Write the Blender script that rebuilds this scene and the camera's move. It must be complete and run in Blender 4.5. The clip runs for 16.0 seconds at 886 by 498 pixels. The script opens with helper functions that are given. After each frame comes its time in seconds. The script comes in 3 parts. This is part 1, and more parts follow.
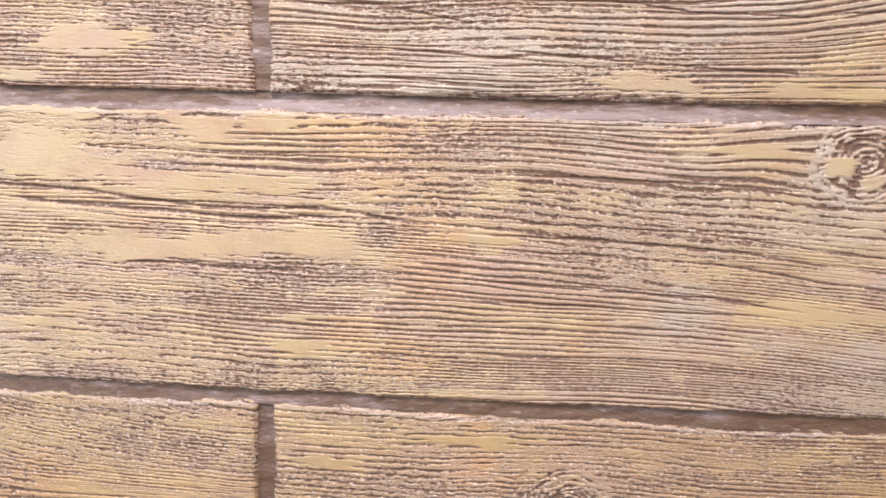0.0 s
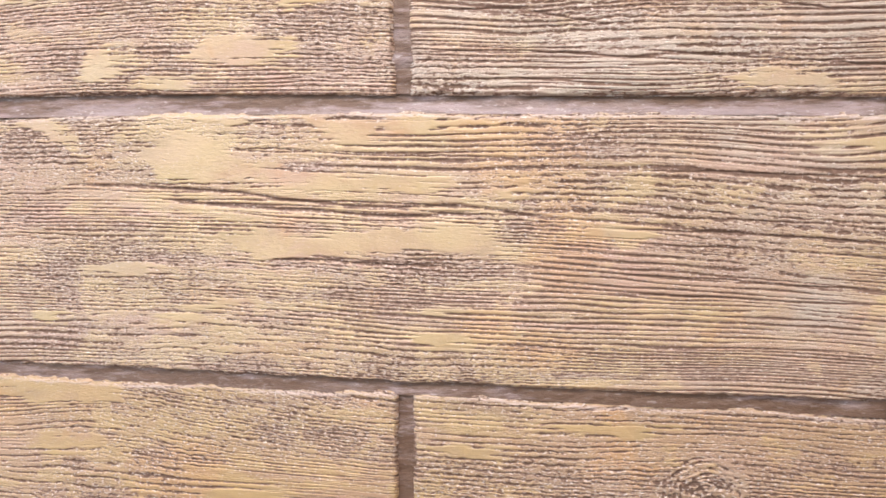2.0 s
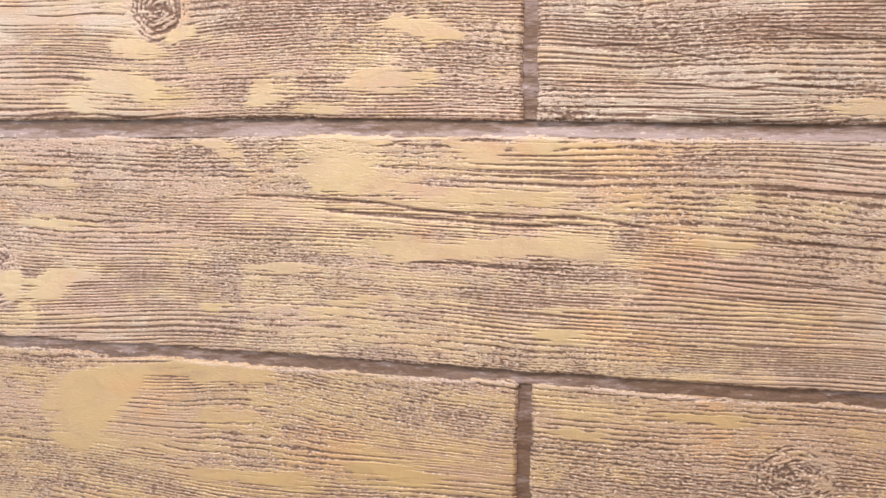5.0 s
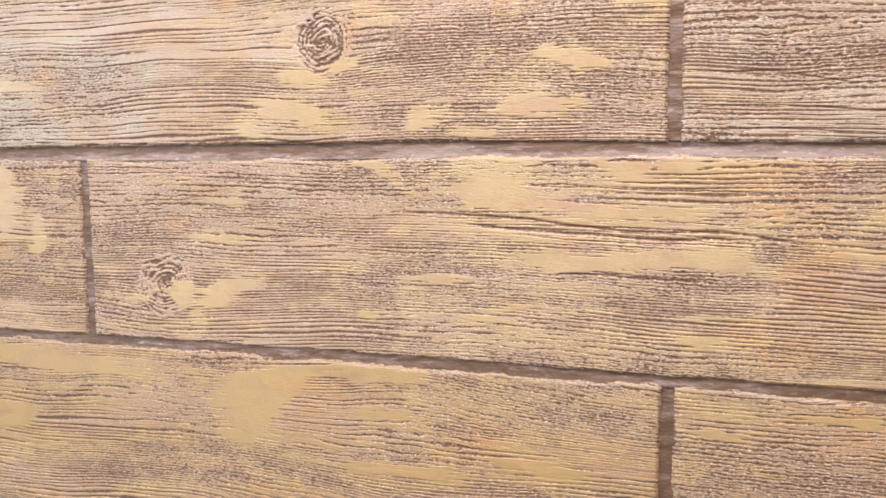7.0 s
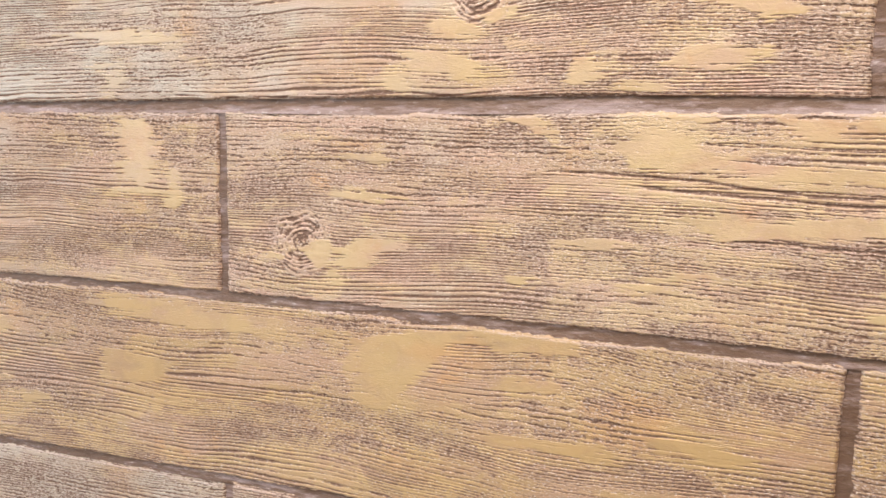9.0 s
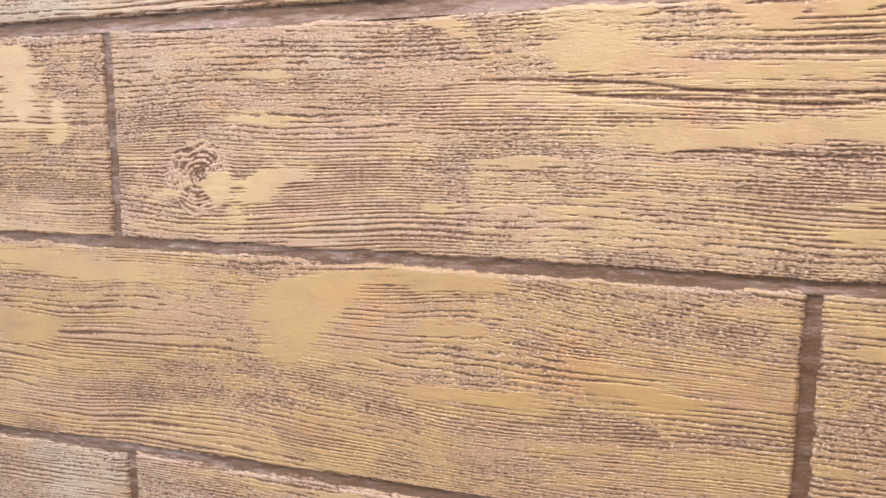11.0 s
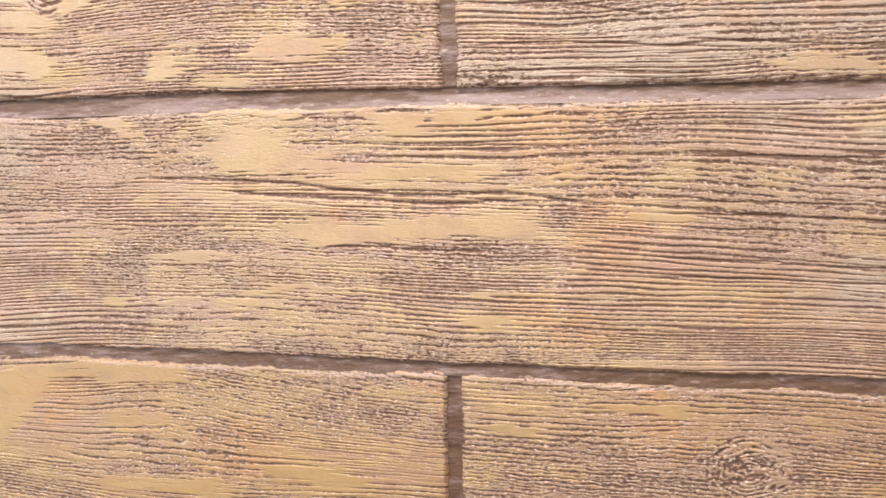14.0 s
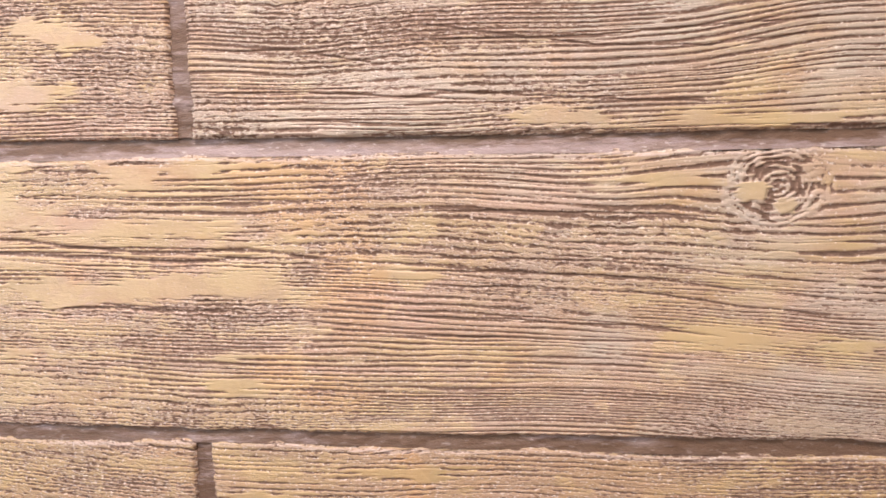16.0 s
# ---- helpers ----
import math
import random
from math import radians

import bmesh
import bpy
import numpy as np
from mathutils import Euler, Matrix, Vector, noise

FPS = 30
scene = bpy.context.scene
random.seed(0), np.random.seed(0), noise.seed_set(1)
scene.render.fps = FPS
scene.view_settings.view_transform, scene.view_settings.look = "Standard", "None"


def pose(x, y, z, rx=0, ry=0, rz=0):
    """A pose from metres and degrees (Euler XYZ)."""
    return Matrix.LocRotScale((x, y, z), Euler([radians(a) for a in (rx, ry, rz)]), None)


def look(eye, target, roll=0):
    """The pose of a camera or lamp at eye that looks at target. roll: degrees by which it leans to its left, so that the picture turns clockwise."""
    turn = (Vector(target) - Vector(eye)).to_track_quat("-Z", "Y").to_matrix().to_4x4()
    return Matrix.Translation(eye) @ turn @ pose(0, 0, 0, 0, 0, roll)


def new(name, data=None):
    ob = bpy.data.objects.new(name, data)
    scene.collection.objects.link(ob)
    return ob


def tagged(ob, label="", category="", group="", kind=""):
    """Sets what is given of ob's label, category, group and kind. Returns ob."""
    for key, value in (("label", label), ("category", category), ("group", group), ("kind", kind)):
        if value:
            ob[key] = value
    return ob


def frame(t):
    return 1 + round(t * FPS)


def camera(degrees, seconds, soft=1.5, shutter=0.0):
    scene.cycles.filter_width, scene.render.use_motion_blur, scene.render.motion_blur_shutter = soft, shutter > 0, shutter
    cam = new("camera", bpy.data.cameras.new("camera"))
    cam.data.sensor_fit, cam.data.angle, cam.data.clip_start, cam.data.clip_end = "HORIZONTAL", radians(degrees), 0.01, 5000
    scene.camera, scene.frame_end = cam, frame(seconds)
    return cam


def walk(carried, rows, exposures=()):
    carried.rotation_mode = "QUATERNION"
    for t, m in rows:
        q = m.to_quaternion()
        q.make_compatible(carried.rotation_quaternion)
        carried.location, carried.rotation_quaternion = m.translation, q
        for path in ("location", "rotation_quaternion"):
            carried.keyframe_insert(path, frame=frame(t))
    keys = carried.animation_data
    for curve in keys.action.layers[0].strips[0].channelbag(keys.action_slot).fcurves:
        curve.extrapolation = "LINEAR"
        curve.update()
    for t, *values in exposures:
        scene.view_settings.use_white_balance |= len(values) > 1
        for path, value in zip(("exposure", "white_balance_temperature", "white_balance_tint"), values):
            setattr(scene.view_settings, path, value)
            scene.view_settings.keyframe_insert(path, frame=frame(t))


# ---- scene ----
cam = camera(63.0, 16.0, soft=1.65)
PATH = [
    (0, (0.128, -0.405, 1.453), (-0.022, 1.579, 1.249), 0.0),
    (0.5, (0.108, -0.405, 1.458), (-0.061, 1.578, 1.26), -0.6),
    (1, (0.091, -0.408, 1.453), (-0.109, 1.572, 1.254), -1.2),
    (1.5, (0.08, -0.415, 1.448), (-0.133, 1.564, 1.253), -1.3),
    (2, (0.069, -0.426, 1.45), (-0.172, 1.55, 1.258), -1.0),
    (2.5, (0.063, -0.434, 1.452), (-0.191, 1.543, 1.28), -0.9),
    (3, (0.056, -0.443, 1.448), (-0.234, 1.53, 1.286), -0.8),
    (3.5, (0.051, -0.451, 1.446), (-0.261, 1.518, 1.277), -0.6),
    (3.7, (0.048, -0.459, 1.448), (-0.279, 1.508, 1.284), -0.6),
    (5.8, (0.009, -0.518, 1.468), (-0.359, 1.438, 1.269), -0.5),
    (6, (0.005, -0.526, 1.471), (-0.38, 1.428, 1.288), -0.7),
    (6.5, (-0.017, -0.541, 1.476), (-0.449, 1.403, 1.295), -1.2),
    (7, (-0.044, -0.55, 1.474), (-0.517, 1.385, 1.288), -1.0),
    (7.5, (-0.075, -0.555, 1.472), (-0.598, 1.366, 1.276), -0.4),
    (8, (-0.106, -0.557, 1.475), (-0.686, 1.345, 1.265), -0.5),
    (8.2, (-0.121, -0.556, 1.47), (-0.71, 1.344, 1.263), 0.0),
    (10.3, (-0.121, -0.489, 1.415), (-0.789, 1.379, 1.157), -0.4),
    (10.5, (-0.115, -0.48, 1.405), (-0.767, 1.393, 1.147), -0.4),
    (11, (-0.089, -0.463, 1.402), (-0.692, 1.427, 1.147), -0.7),
    (11.5, (-0.066, -0.455, 1.401), (-0.625, 1.449, 1.151), -0.7),
    (12, (-0.044, -0.452, 1.407), (-0.554, 1.468, 1.17), -0.5),
    (12.5, (-0.016, -0.454, 1.42), (-0.493, 1.475, 1.193), -1.1),
    (13, (0.005, -0.461, 1.431), (-0.44, 1.477, 1.223), -1.7),
    (13.5, (0.029, -0.463, 1.441), (-0.377, 1.486, 1.258), -1.5),
    (14, (0.067, -0.445, 1.443), (-0.282, 1.515, 1.254), -1.8),
    (14.5, (0.102, -0.429, 1.446), (-0.202, 1.537, 1.237), -1.5),
    (15, (0.131, -0.418, 1.449), (-0.131, 1.556, 1.271), -1.6),
    (15.5, (0.16, -0.412, 1.461), (-0.059, 1.567, 1.272), -1.7),
    (16, (0.185, -0.405, 1.469), (-0.022, 1.575, 1.284), -2.4),
]
walk(cam, [(t, look(eye, target, roll)) for t, eye, target, roll in PATH],
     exposures=[(0.0, -0.32, 6000, 17), (3.7, -0.32, 6080, 16), (6.0, -0.43, 6460, 16), (8.0, -0.43, 6460, 16), (10.5, -0.45, 6700, 18),
                (12.0, -0.44, 6600, 19), (14.5, -0.40, 6580, 20), (16.0, -0.40, 6500, 22)])

# ---- light ----
world = bpy.data.worlds.new("world")
scene.world = world
world.use_nodes = True
sky = world.node_tree.nodes.new("ShaderNodeTexSky")
sky.sky_type, sky.sun_disc = "NISHITA", False
sky.sun_elevation, sky.sun_rotation = radians(38), radians(200)
world.node_tree.nodes["Background"].inputs["Strength"].default_value = 0.1
world.node_tree.links.new(sky.outputs["Color"], world.node_tree.nodes["Background"].inputs["Color"])


def area_lamp(name, eye, target, width, height, watts, colour):
    data = bpy.data.lights.new(name, "AREA")
    data.shape, data.size, data.size_y, data.energy, data.color = "RECTANGLE", width, height, watts, colour
    lamp = new(name, data)
    lamp.matrix_world = look(eye, target)
    return lamp


LAMP = (-0.12, -0.78, 2.54)          # the ceiling panel
area_lamp("ceiling_panel_light", LAMP, (LAMP[0], LAMP[1], 0), 0.58, 0.58, 30.5, (1.0, 0.90, 0.80))
area_lamp("window_daylight", (-2.97, -2.5, 1.95), (0, -2.5, 1.95), 1.58, 0.98, 125, (0.72, 0.865, 0.975))


# ---- materials ----
def material(name):
    m = bpy.data.materials.new(name)
    m.use_nodes = True
    t = m.node_tree
    return m, t, t.nodes["Principled BSDF"]


def node(t, kind, **values):
    n = t.nodes.new(kind)
    for key, value in values.items():
        if key in ("operation", "data_type", "blend_type", "attribute_name", "noise_dimensions", "interpolation_type"):
            setattr(n, key, value)
        else:
            n.inputs[key].default_value = value
    return n


def noise_at(t, size, detail=3.0, rough=0.55, distortion=0.0):
    """Noise whose grains measure size (metres along x, y and z)."""
    co = node(t, "ShaderNodeTexCoord")
    mp = node(t, "ShaderNodeMapping", Scale=tuple(1 / s for s in size))
    t.links.new(co.outputs["Object"], mp.inputs["Vector"])
    n = node(t, "ShaderNodeTexNoise", Scale=1.0, Detail=detail, Roughness=rough, Distortion=distortion)
    t.links.new(mp.outputs["Vector"], n.inputs["Vector"])
    return n.outputs["Fac"]


def grain_noise(t, size, detail=2.0, rough=0.55):
    """Noise that follows the carved grain: size along it and across it, in metres."""
    co = node(t, "ShaderNodeSeparateXYZ")
    t.links.new(node(t, "ShaderNodeTexCoord").outputs["Object"], co.inputs[0])
    along = node(t, "ShaderNodeCombineXYZ")
    t.links.new(maths(t, "MULTIPLY", co.outputs["X"], 1 / size[0]), along.inputs["X"])
    t.links.new(maths(t, "MULTIPLY", attribute(t, "grain"), 1 / size[1]), along.inputs["Y"])
    n = node(t, "ShaderNodeTexNoise", Scale=1.0, Detail=detail, Roughness=rough)
    t.links.new(along.outputs[0], n.inputs["Vector"])
    return n.outputs["Fac"]


def maths(t, op, a, b):
    n = t.nodes.new("ShaderNodeMath")
    n.operation = op
    for socket, value in zip(n.inputs, (a, b)):
        if isinstance(value, (int, float)):
            socket.default_value = value
        else:
            t.links.new(value, socket)
    return n.outputs[0]


def steps(t, value, low, high, out_low=0.0, out_high=1.0):
    n = node(t, "ShaderNodeMapRange", interpolation_type="SMOOTHSTEP")
    for key, v in (("From Min", low), ("From Max", high), ("To Min", out_low), ("To Max", out_high)):
        n.inputs[key].default_value = v
    t.links.new(value, n.inputs["Value"])
    return n.outputs["Result"]


def blend(t, fac, a, b):
    n = node(t, "ShaderNodeMix", data_type="RGBA")
    for socket, value in ((n.inputs["Factor"], fac), (n.inputs[6], a), (n.inputs[7], b)):
        if isinstance(value, tuple):
            socket.default_value = (*value, 1)
        elif isinstance(value, (int, float)):
            socket.default_value = value
        else:
            t.links.new(value, socket)
    return n.outputs[2]


def bump(t, bsdf, height, distance, strength=1.0):
    n = node(t, "ShaderNodeBump", Strength=strength, Distance=distance)
    t.links.new(height, n.inputs["Height"])
    t.links.new(n.outputs["Normal"], bsdf.inputs["Normal"])


def attribute(t, name):
    return node(t, "ShaderNodeAttribute", attribute_name=name).outputs["Fac"]


def plank_paint():
    """Plaster painted as old wood: pale wiped ridges, ochre wax on the smooth parts, brown glaze left in the recesses."""
    m, t, b = material("plank_paint")
    fine = grain_noise(t, (0.0065, 0.0010), 3.0, 0.6)
    crumb = grain_noise(t, (0.0032, 0.0015), 2.0, 0.55)
    cloud = noise_at(t, (0.09, 0.09, 0.03), 3.0, 0.6)
    cloud_2 = noise_at(t, (0.035, 0.05, 0.014), 3.0, 0.6)
    brush = noise_at(t, (0.0045, 0.01, 0.010), 4.0, 0.65)
    stain = noise_at(t, (0.11, 0.1, 0.035), 4.0, 0.6)
    # The ridge height, frayed by the fine grain and by crumbling.
    height, crumbled = attribute(t, "ridge"), attribute(t, "crumble")
    frayed = maths(t, "ADD", height, maths(t, "MULTIPLY", maths(t, "SUBTRACT", fine, 0.5), maths(t, "ADD", maths(t, "MULTIPLY", crumbled, 2.2), 0.05)))
    frayed = maths(t, "ADD", frayed, maths(t, "MULTIPLY", maths(t, "SUBTRACT", crumb, 0.5), maths(t, "MULTIPLY", crumbled, 2.7)))
    # Thick paint wiped across the grain fills the grooves in blots.
    blot = maths(t, "ADD", noise_at(t, (0.036, 0.05, 0.024), 5.0, 0.66, 0.6), maths(t, "MULTIPLY", maths(t, "SUBTRACT", attribute(t, "wax"), 0.3), 0.16))
    frayed = maths(t, "ADD", frayed, steps(t, blot, 0.50, 0.60, -0.04, 0.20))
    top = blend(t, steps(t, cloud, 0.42, 0.62), (0.57, 0.412, 0.275), (0.61, 0.43, 0.33))
    film = noise_at(t, (0.055, 0.05, 0.011), 4.0, 0.65, 0.4)
    top = blend(t, steps(t, film, 0.50, 0.68, 0.0, 0.5), top, (0.44, 0.31, 0.225))
    gold = maths(t, "ADD", attribute(t, "wax"), maths(t, "MULTIPLY", maths(t, "SUBTRACT", cloud_2, 0.5), 0.7))
    ochre = blend(t, steps(t, brush, 0.3, 0.7), (0.60, 0.465, 0.21), (0.65, 0.515, 0.265))
    ochre = blend(t, steps(t, stain, 0.50, 0.68), ochre, (0.54, 0.325, 0.165))
    ochre = blend(t, steps(t, noise_at(t, (0.030, 0.05, 0.022), 4.0, 0.65, 0.4), 0.48, 0.64, 0.0, 0.6), ochre, (0.60, 0.445, 0.24))
    ochre = blend(t, steps(t, noise_at(t, (0.018, 0.05, 0.016), 4.0, 0.65), 0.52, 0.68, 0.0, 0.6), ochre, (0.50, 0.365, 0.165))
    # Older, browner wax on some planks.
    aged = attribute(t, "age")
    ochre = blend(t, maths(t, "MULTIPLY", aged, 0.8), ochre, (0.485, 0.33, 0.13))
    top = blend(t, maths(t, "MULTIPLY", aged, 0.8), top, (0.455, 0.285, 0.145))
    top = blend(t, steps(t, gold, 0.12, 1.05), top, ochre)
    # Where the glaze was wiped off least, a mauve film stays on the ridges too.
    top = blend(t, maths(t, "MULTIPLY", attribute(t, "glazed"), steps(t, cloud_2, 0.3, 0.65, 0.25, 0.8)), top, blend(t, aged, (0.46, 0.345, 0.275), (0.44, 0.30, 0.19)))
    top = blend(t, steps(t, stain, 0.46, 0.30, 0.0, 0.45), top, (0.36, 0.25, 0.15))
    # Hand-wiped clouds of rose, orange, olive and lime white over the plank.
    for size, low, high, share, tint in (((0.075, 0.09, 0.045), 0.53, 0.66, 0.62, (0.60, 0.40, 0.315)), ((0.048, 0.07, 0.060), 0.57, 0.70, 0.70, (0.60, 0.36, 0.17)),
                                         ((0.062, 0.08, 0.034), 0.57, 0.69, 0.5, (0.53, 0.385, 0.17)), ((0.040, 0.06, 0.030), 0.58, 0.72, 0.60, (0.70, 0.58, 0.43))):
        cloudy = steps(t, noise_at(t, size, 4.0, 0.62, 0.5), low, high, 0.0, share)
        if tint[2] > 0.3:
            cloudy = maths(t, "MULTIPLY", cloudy, maths(t, "SUBTRACT", 1.0, maths(t, "MULTIPLY", aged, 0.85)))
        top = blend(t, maths(t, "MULTIPLY", cloudy, maths(t, "SUBTRACT", 1.0, maths(t, "MULTIPLY", attribute(t, "wax"), 0.7))), top, tint)
    top = blend(t, steps(t, blot, 0.51, 0.61, 0.0, 0.55), top, blend(t, aged, (0.64, 0.49, 0.275), (0.56, 0.385, 0.17)))
    # Lime white wiped over the paler planks.
    top = blend(t, maths(t, "MULTIPLY", attribute(t, "lime"), 0.9), top, (0.56, 0.52, 0.44))
    # Orange glaze soaked into a few places.
    top = blend(t, maths(t, "MULTIPLY", attribute(t, "rust"), 0.45), top, (0.60, 0.355, 0.165))
    glaze = blend(t, steps(t, cloud_2, 0.35, 0.65), (0.24, 0.142, 0.092), (0.315, 0.20, 0.148))
    line = (0.165, 0.097, 0.064)
    low = blend(t, steps(t, frayed, -0.1, 0.42), line, glaze)
    colour = blend(t, steps(t, frayed, 0.40, 0.53), low, top)
    # Specular glints painted as pale specks beside the grooves, most on the crumbling parts.
    glints = grain_noise(t, (0.0024, 0.0011), 2.0, 0.55)
    glints = steps(t, maths(t, "ADD", glints, maths(t, "MULTIPLY", crumbled, 0.08)), 0.625, 0.70, 0.0, 0.8)
    brink = maths(t, "MULTIPLY", steps(t, frayed, 0.10, 0.35), steps(t, frayed, 1.0, 0.7, 0.25, 1.0))
    colour = blend(t, maths(t, "MULTIPLY", glints, brink), colour, (0.80, 0.71, 0.63))
    # Highlight on the up-facing head edge of each plank, painted in rose-white.
    colour = blend(t, maths(t, "MULTIPLY", attribute(t, "pale"), steps(t, maths(t, "ADD", maths(t, "MULTIPLY", fine, 0.6), maths(t, "MULTIPLY", crumb, 0.4)), 0.42, 0.53, 0.05, 0.9)), colour, (0.70, 0.575, 0.52))
    t.links.new(colour, b.inputs["Base Color"])
    b.inputs["Specular IOR Level"].default_value = 0.6
    t.links.new(maths(t, "ADD", steps(t, frayed, 0.1, 0.7, 0.80, 0.36), maths(t, "MULTIPLY", attribute(t, "wax"), 0.16)), b.inputs["Roughness"])
    bump(t, b, frayed, 0.0004, 1.0)
    return m


def joint_paint():
    m, t, b = material("joint_paint")
    fine = noise_at(t, (0.0055, 0.003, 0.0022), 4.0, 0.65)
    cloud = noise_at(t, (0.022, 0.03, 0.0035), 4.0, 0.65)
    mauve = blend(t, steps(t, noise_at(t, (0.05, 0.04, 0.01), 3.0, 0.6), 0.4, 0.6), (0.33, 0.245, 0.215), (0.40, 0.31, 0.295))
    # Mauve tint, with shade painted in towards the top of the steep joint.
    wash_shade = maths(t, "ADD", attribute(t, "wash_shade"), maths(t, "MULTIPLY", maths(t, "SUBTRACT", cloud, 0.5), 2.2))
    colour = blend(t, steps(t, wash_shade, 0.1, 0.85), (0.165, 0.098, 0.062), mauve)
    # Pale crumbs and painted-in glints, strongest where the floor is pale.
    flecks = steps(t, noise_at(t, (0.0060, 0.003, 0.0019), 3.0, 0.6), 0.60, 0.68, 0.0, 0.75)
    colour = blend(t, maths(t, "MULTIPLY", flecks, steps(t, wash_shade, 0.2, 0.7, 0.25, 1.0)), colour, (0.60, 0.52, 0.49))
    t.links.new(colour, b.inputs["Base Color"])
    b.inputs["Roughness"].default_value, b.inputs["Specular IOR Level"].default_value = 0.48, 0.45
    bump(t, b, fine, 0.0012, 1.0)
    return m


def plain_paint(name, colour, size=0.02, rough=0.7, depth=0.0006):
    m, t, b = material(name)
    fine = noise_at(t, (size,) * 3, 4.0, 0.6)
    wide = noise_at(t, (size * 30,) * 3, 3.0, 0.6)
    dim = tuple(c * 0.86 for c in colour)
    t.links.new(blend(t, steps(t, wide, 0.3, 0.7), colour, dim), b.inputs["Base Color"])
    b.inputs["Roughness"].default_value = rough
    bump(t, b, fine, depth, 0.5)
    return m


PLANK, JOINT = plank_paint(), joint_paint()
WHITE = plain_paint("white_wall_paint", (0.74, 0.71, 0.66))
CEILING = plain_paint("white_ceiling_paint", (0.8, 0.79, 0.77))
# Unseen floor; its terracotta is chosen to bounce warm light up the wall.
FLOOR = plain_paint("terracotta_screed", (0.47, 0.29, 0.165), 0.006, 0.6)
PLASTER = plain_paint("bare_plaster", (0.33, 0.26, 0.21), 0.008, 0.85)
FRAME = plain_paint("white_frame_paint", (0.78, 0.78, 0.76), 0.01, 0.35, 0.0001)
GLASS, glass_tree, glass_bsdf = material("window_glass")
glass_bsdf.inputs["Transmission Weight"].default_value, glass_bsdf.inputs["Roughness"].default_value = 1.0, 0.0
DIFFUSER, diffuser_tree, diffuser_bsdf = material("panel_diffuser")
diffuser_bsdf.inputs["Emission Color"].default_value = (1.0, 0.90, 0.78, 1)
diffuser_bsdf.inputs["Emission Strength"].default_value = 6.0


# ---- building blocks ----
def part(name, bm, mat, parent=None, label=""):
    mesh = bpy.data.meshes.new(name)
    bm.to_mesh(mesh)
    bm.free()
    mesh.materials.append(mat)
    ob = new(name, mesh)
    ob.parent = parent
    return tagged(ob, label)


def box(lo, hi, bevel=0.0, bm=None):
    bm = bm or bmesh.new()
    made = bmesh.ops.create_cube(bm, size=1.0)["verts"]
    for v in made:
        v.co = Vector([l + (h - l) * (c + 0.5) for l, h, c in zip(lo, hi, v.co)])
    if bevel:
        edges = {e for v in made for e in v.link_edges}
        bmesh.ops.bevel(bm, geom=list(edges), offset=bevel, segments=2, affect="EDGES")
    return bm


def value_noise(x, y, seed):
    """Smooth value noise in -1..1 on arrays."""
    xi, yi = np.floor(x), np.floor(y)
    fx, fy = x - xi, y - yi
    fx, fy = fx * fx * (3 - 2 * fx), fy * fy * (3 - 2 * fy)
    xi, yi = xi.astype(np.int64), yi.astype(np.int64)

    def lattice(a, b):
        h = (a * 374761393 + b * 668265263 + seed * 974634777) & 0xFFFFFFFF
        h = ((h ^ (h >> 13)) * 1274126177) & 0xFFFFFFFF
        h = ((h ^ (h >> 16)) * 2246822519) & 0xFFFFFFFF
        return (h ^ (h >> 15)) / 2147483648.0 - 1.0

    low = lattice(xi, yi) * (1 - fx) + lattice(xi + 1, yi) * fx
    high = lattice(xi, yi + 1) * (1 - fx) + lattice(xi + 1, yi + 1) * fx
    return low * (1 - fy) + high * fy


def ramp(x, low, high):
    s = np.clip((x - low) / (high - low), 0, 1)
    return s * s * (3 - 2 * s)


def sheet(name, x, y, z, mat, parent, **values_at):
    """A grid of points (rows, columns), facing -y, as one mesh."""
    rows, cols = x.shape
    mesh = bpy.data.meshes.new(name)
    n = np.arange(rows * cols, dtype=np.int32).reshape(rows, cols)
    quads = np.stack([n[:-1, :-1], n[:-1, 1:], n[1:, 1:], n[1:, :-1]], -1).reshape(-1)
    count = len(quads) // 4
    mesh.vertices.add(rows * cols)
    mesh.loops.add(len(quads))
    mesh.polygons.add(count)
    mesh.vertices.foreach_set("co", np.stack([x, y, z], -1).astype(np.float32).reshape(-1))
    mesh.loops.foreach_set("vertex_index", quads)
    mesh.polygons.foreach_set("loop_start", np.arange(0, len(quads), 4, dtype=np.int32))
    mesh.polygons.foreach_set("use_smooth", np.ones(count, dtype=bool))
    for key, values in values_at.items():
        mesh.attributes.new(key, "FLOAT", "POINT").data.foreach_set("value", values.astype(np.float32).reshape(-1))
    mesh.update(calc_edges=True)
    mesh.materials.append(mat)
    ob = new(name, mesh)
    ob.parent = parent
    return ob


